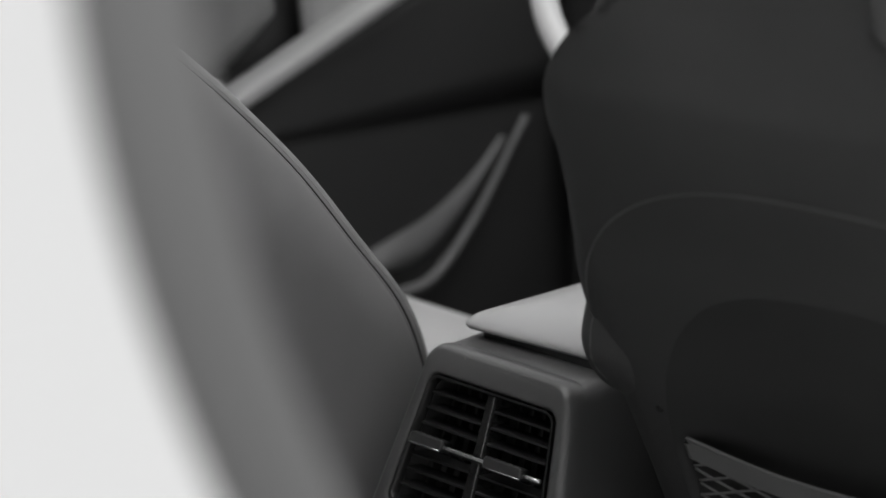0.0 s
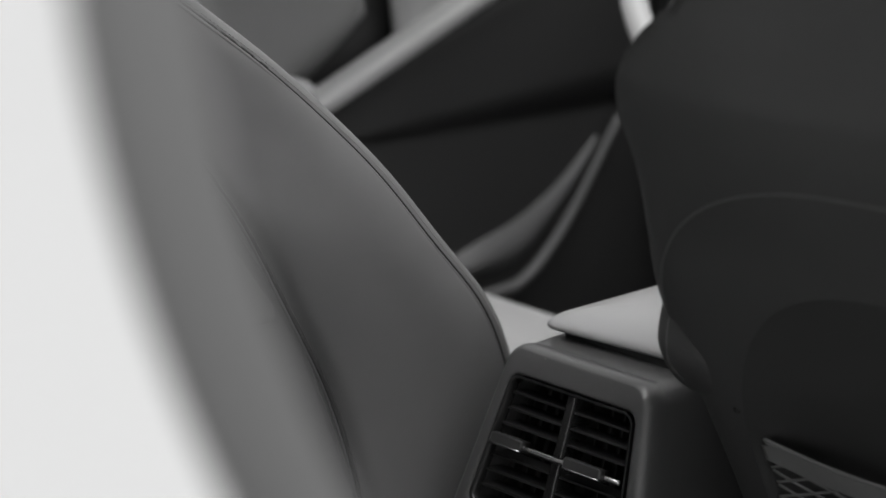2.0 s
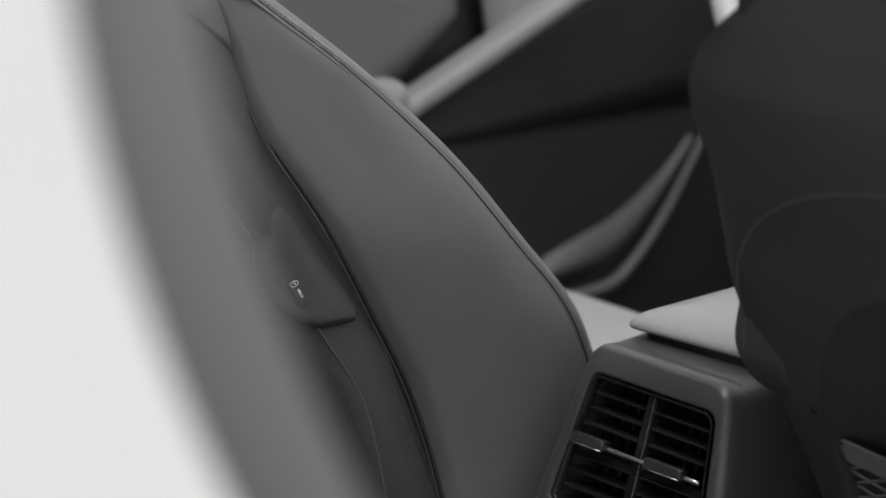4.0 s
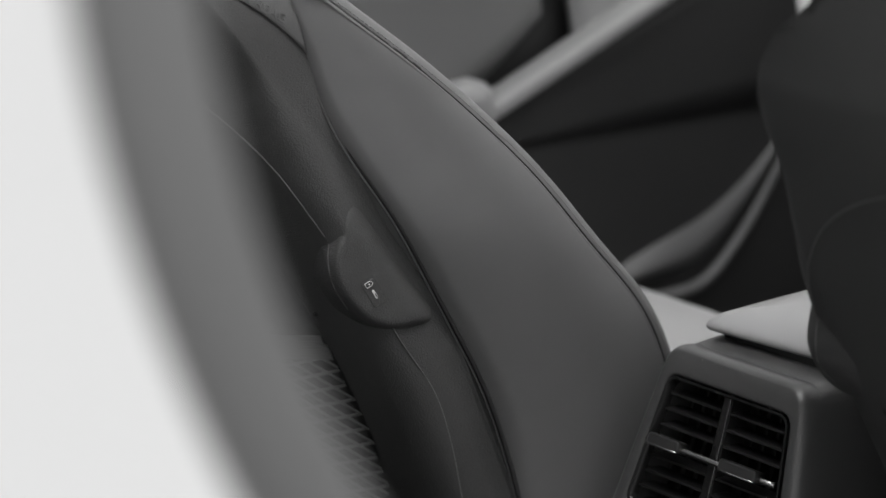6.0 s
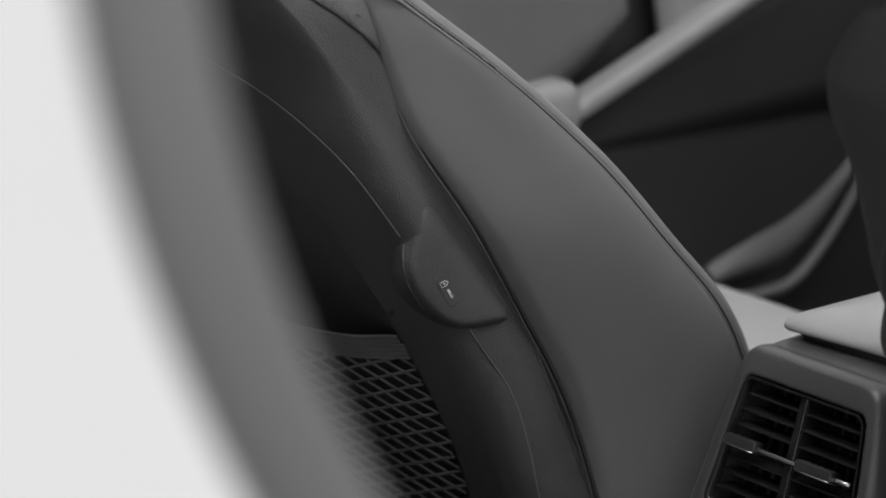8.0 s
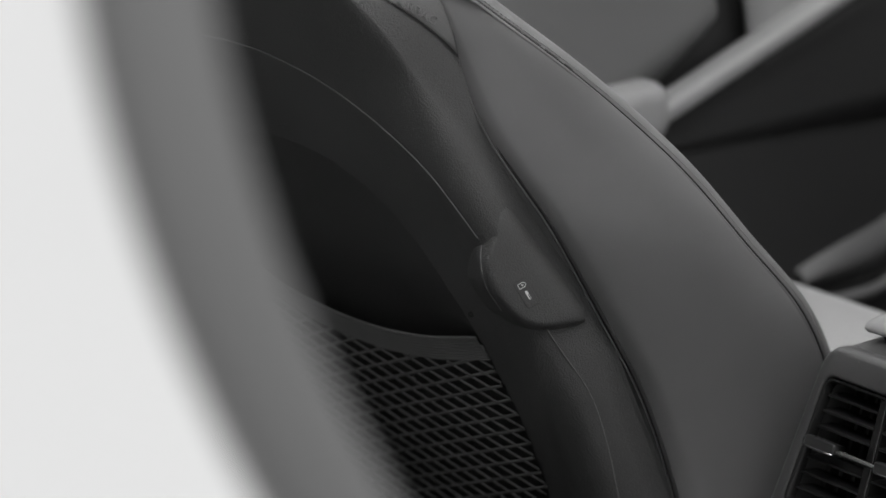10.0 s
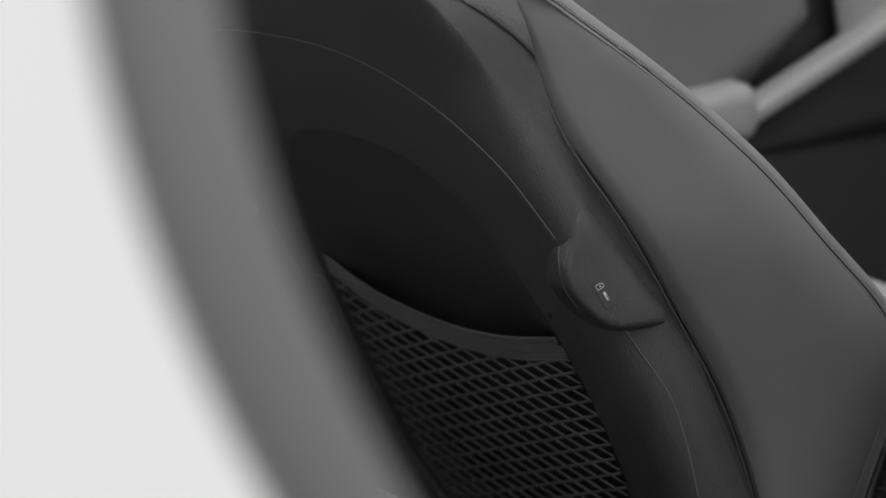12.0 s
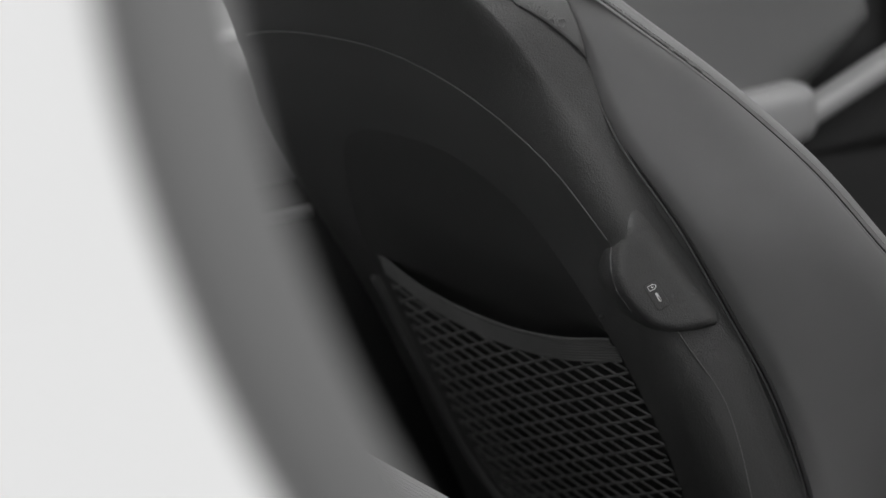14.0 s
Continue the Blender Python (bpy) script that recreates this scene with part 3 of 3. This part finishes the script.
                if (not ok or i == 72) and run:
                    if len(run) > 1:
                        tube(run, 0.0017, bm, 5, flat=0.7)
                    run = []
    pocket = put("pocket_net", bm, NET, plabel="grey elastic diamond net pocket")
    bm = bmesh.new()
    for n in range(9):
        run = []
        for i in range(80):
            x = XC - 0.196 + 0.392 * i / 79
            z = net_top(x) - 0.0030 * n
            if inside(x, z):
                p = net_point(x, z)
                p.y -= 0.001
                run.append(p)
        tube(run, 0.0013 if n else 0.0018, bm, 6)
    put("net_hem", bm, NET, pocket, "ribbed elastic hem")
    put("net_backing", grid(lambda u, v: net_point(XC - 0.185 + 0.37 * u, net_top(XC - 0.185 + 0.37 * u) - 0.001 - 0.024 * v) + Vector((0, 0.0035, 0)), 40, 4), PANEL, pocket)

    # charging socket housing
    bm = bmesh.new()
    spots = [[(-0.088 + 0.142 * i / 99, -0.052 + 0.142 * j / 99) for j in range(100)] for i in range(100)]
    high = [[housing_height(*p) for p in row] for row in spots]
    keep = [[bm.verts.new(usb(*p, h)) if h > -0.078 else None for p, h in zip(row, hs)] for row, hs in zip(spots, high)]
    for i in range(99):
        for j in range(99):
            quad = (keep[i][j], keep[i + 1][j], keep[i + 1][j + 1], keep[i][j + 1])
            if all(quad):
                bm.faces.new(quad)
    housing = put("socket_housing", bm, SHELL, plabel="raised grained plastic socket housing")
    turn = math.atan2(0.0124, 0.0232)

    def plate(a, b, c):
        """Plate frame: a across, b along the socket, centred on the socket."""
        a, b = 0.0002 + a * math.cos(turn) - b * math.sin(turn), 0.0032 + a * math.sin(turn) + b * math.cos(turn)
        return usb(a, b, c + face_height(a, b))

    def plate_loop(w, h, r, c, cx=0.0, cy=0.0):
        return [plate(a, b, c) for a, b in rounded(cx - w, cx + w, cy - h, cy + h, r, 5)]

    put("socket_gap", loft([plate_loop(0.0070, 0.0138, 0.0026, 0.0), plate_loop(0.0070, 0.0138, 0.0026, 0.0003)], False, True), GROOVE, housing, smooth=False)
    socket = put("socket_plate", loft([plate_loop(0.0066, 0.0134, 0.0024, 0.0), plate_loop(0.0066, 0.0134, 0.0024, 0.0006), plate_loop(0.0062, 0.0130, 0.0022, 0.0009)], False, True), SHELL, housing, smooth=False)
    put("socket_slot", loft([plate_loop(0.0012, 0.0046, 0.0011, 0.0009, 0.0002, -0.0022), plate_loop(0.0012, 0.0046, 0.0011, 0.00125, 0.0002, -0.0022)], False, True), MARK, housing, "pale charging slot", smooth=False)
    put("slot_core", loft([plate_loop(0.0004, 0.0024, 0.0003, 0.0012, 0.0006, -0.0040), plate_loop(0.0004, 0.0024, 0.0003, 0.0016, 0.0006, -0.0040)], False, True), GROOVE, housing, smooth=False)
    icon = [(-0.0036, 0.0062), (-0.0036, 0.0108), (0.0016, 0.0108), (0.0036, 0.0092), (0.0036, 0.0078), (0.0016, 0.0062), (-0.0036, 0.0062)]
    put("battery_icon", tube([plate(a, b, 0.0012) for a, b in icon], 0.00036, sides=6), MARK, housing, "printed battery outline")
    put("bolt_icon", loft([[plate(a, b, c) for a, b in ((-0.0012, 0.0086), (0.0006, 0.0100), (0.0004, 0.0088), (0.0016, 0.0086), (-0.0004, 0.0070), (-0.0001, 0.0083))] for c in (0.0010, 0.0013)], False, True), MARK, housing, smooth=False)

    # airbag tag on the upper side strip
    def on_strip(f, z, out=0.0):
        k = knee(z)
        r = 1 - (1 - k) * f
        x = XC + r * half(z)
        return Vector((x + out * 0.9, boundary(z) - strip(z) * f - out * 0.35, z))

    def tag_at(u, v, out=0.0016):
        f = 0.02 + 0.66 * u
        low = 1.094 + 0.056 * u
        return on_strip(f, low + (0.058 - 0.04 * u) * v, out)

    tag = put("airbag_tag", grid(lambda u, v: tag_at(u, v), 14, 8), TAG, plabel="sewn fabric airbag tag", thick=0.0012)
    put("tag_edge", tube([tag_at(u, -0.01, 0.0008) for u in np.linspace(0, 0.97, 12)], 0.0009, sides=6), GROOVE, tag)
    put("tag_rim", tube([tag_at(0.97, 0.0), tag_at(1.0, 0.08), tag_at(1.01, 0.3), tag_at(1.0, 0.9)], 0.0006, sides=6), TAG, tag)
    if place(Vector((1, 0, 0))).x > 0:
        text = bpy.data.curves.new("lettering", "FONT")
        text.body, text.size, text.extrude, text.align_x, text.align_y = "AIRBAG", 0.0125, 0.00025, "CENTER", "CENTER"
        ob = new("lettering", text)
        a, b, c = tag_at(0.86, 0.34, 0.0024), tag_at(0.30, 0.34, 0.0024), tag_at(0.60, 0.9, 0.0024)
        ex = (b - a).normalized()
        ez = ex.cross(c - a).normalized()
        ob.matrix_world = Matrix.Translation((a + b) / 2 + ez * 0.0013) @ Matrix((ex, ez.cross(ex), ez)).transposed().to_4x4()
        text.materials.append(TAG)
        ob.parent = tag
        ob["label"] = "embossed lettering"

    # cushion and runners
    if place(Vector((1, 0, 0))).x < 0:
        place = lambda p: Vector((-0.02 - p.x, p.y + 0.20, p.z))
    put("cushion", rbox((XC - 0.25, -0.10, 0.46), (XC + 0.22, 0.44, 0.622), 0.05, seg=6), LEATHER_PALE, plabel="pale perforated leather seat cushion")
    put("cushion_bolster", grid(lambda u, v: Vector((XC + 0.215 + 0.055 * math.cos(2 * math.pi * u) * math.sin(math.pi * clamp(v, 0.02, 0.98)) ** 0.4, -0.06 + 0.48 * v, 0.54 + 0.10 * math.sin(2 * math.pi * u) * math.sin(math.pi * clamp(v, 0.02, 0.98)) ** 0.35)), 28, 30, True), LEATHER_PALE)
    for x in (XC - 0.19, XC + 0.15):
        put("runner", rbox((x, -0.14, 0.335), (x + 0.04, 0.42, 0.47), 0.008), DOOR_DARK)
    return thing


def reclined(p):
    """Mirrored to the other side, further forward and laid back about the hip."""
    y, z = p.y - 2 * skew(p.x) + 0.15, p.z - 0.5
    c, s = math.cos(0.085), math.sin(0.085)
    return Vector((-0.031 - p.x, 0.084 + c * y - s * z, 0.498 + s * y + c * z))


seat("driver_seat", "grey leather front seat with dark plastic back and net pocket", lambda p: Vector(p))
seat("passenger_seat", "dark plastic seat back slid further forward beside the console", reclined)
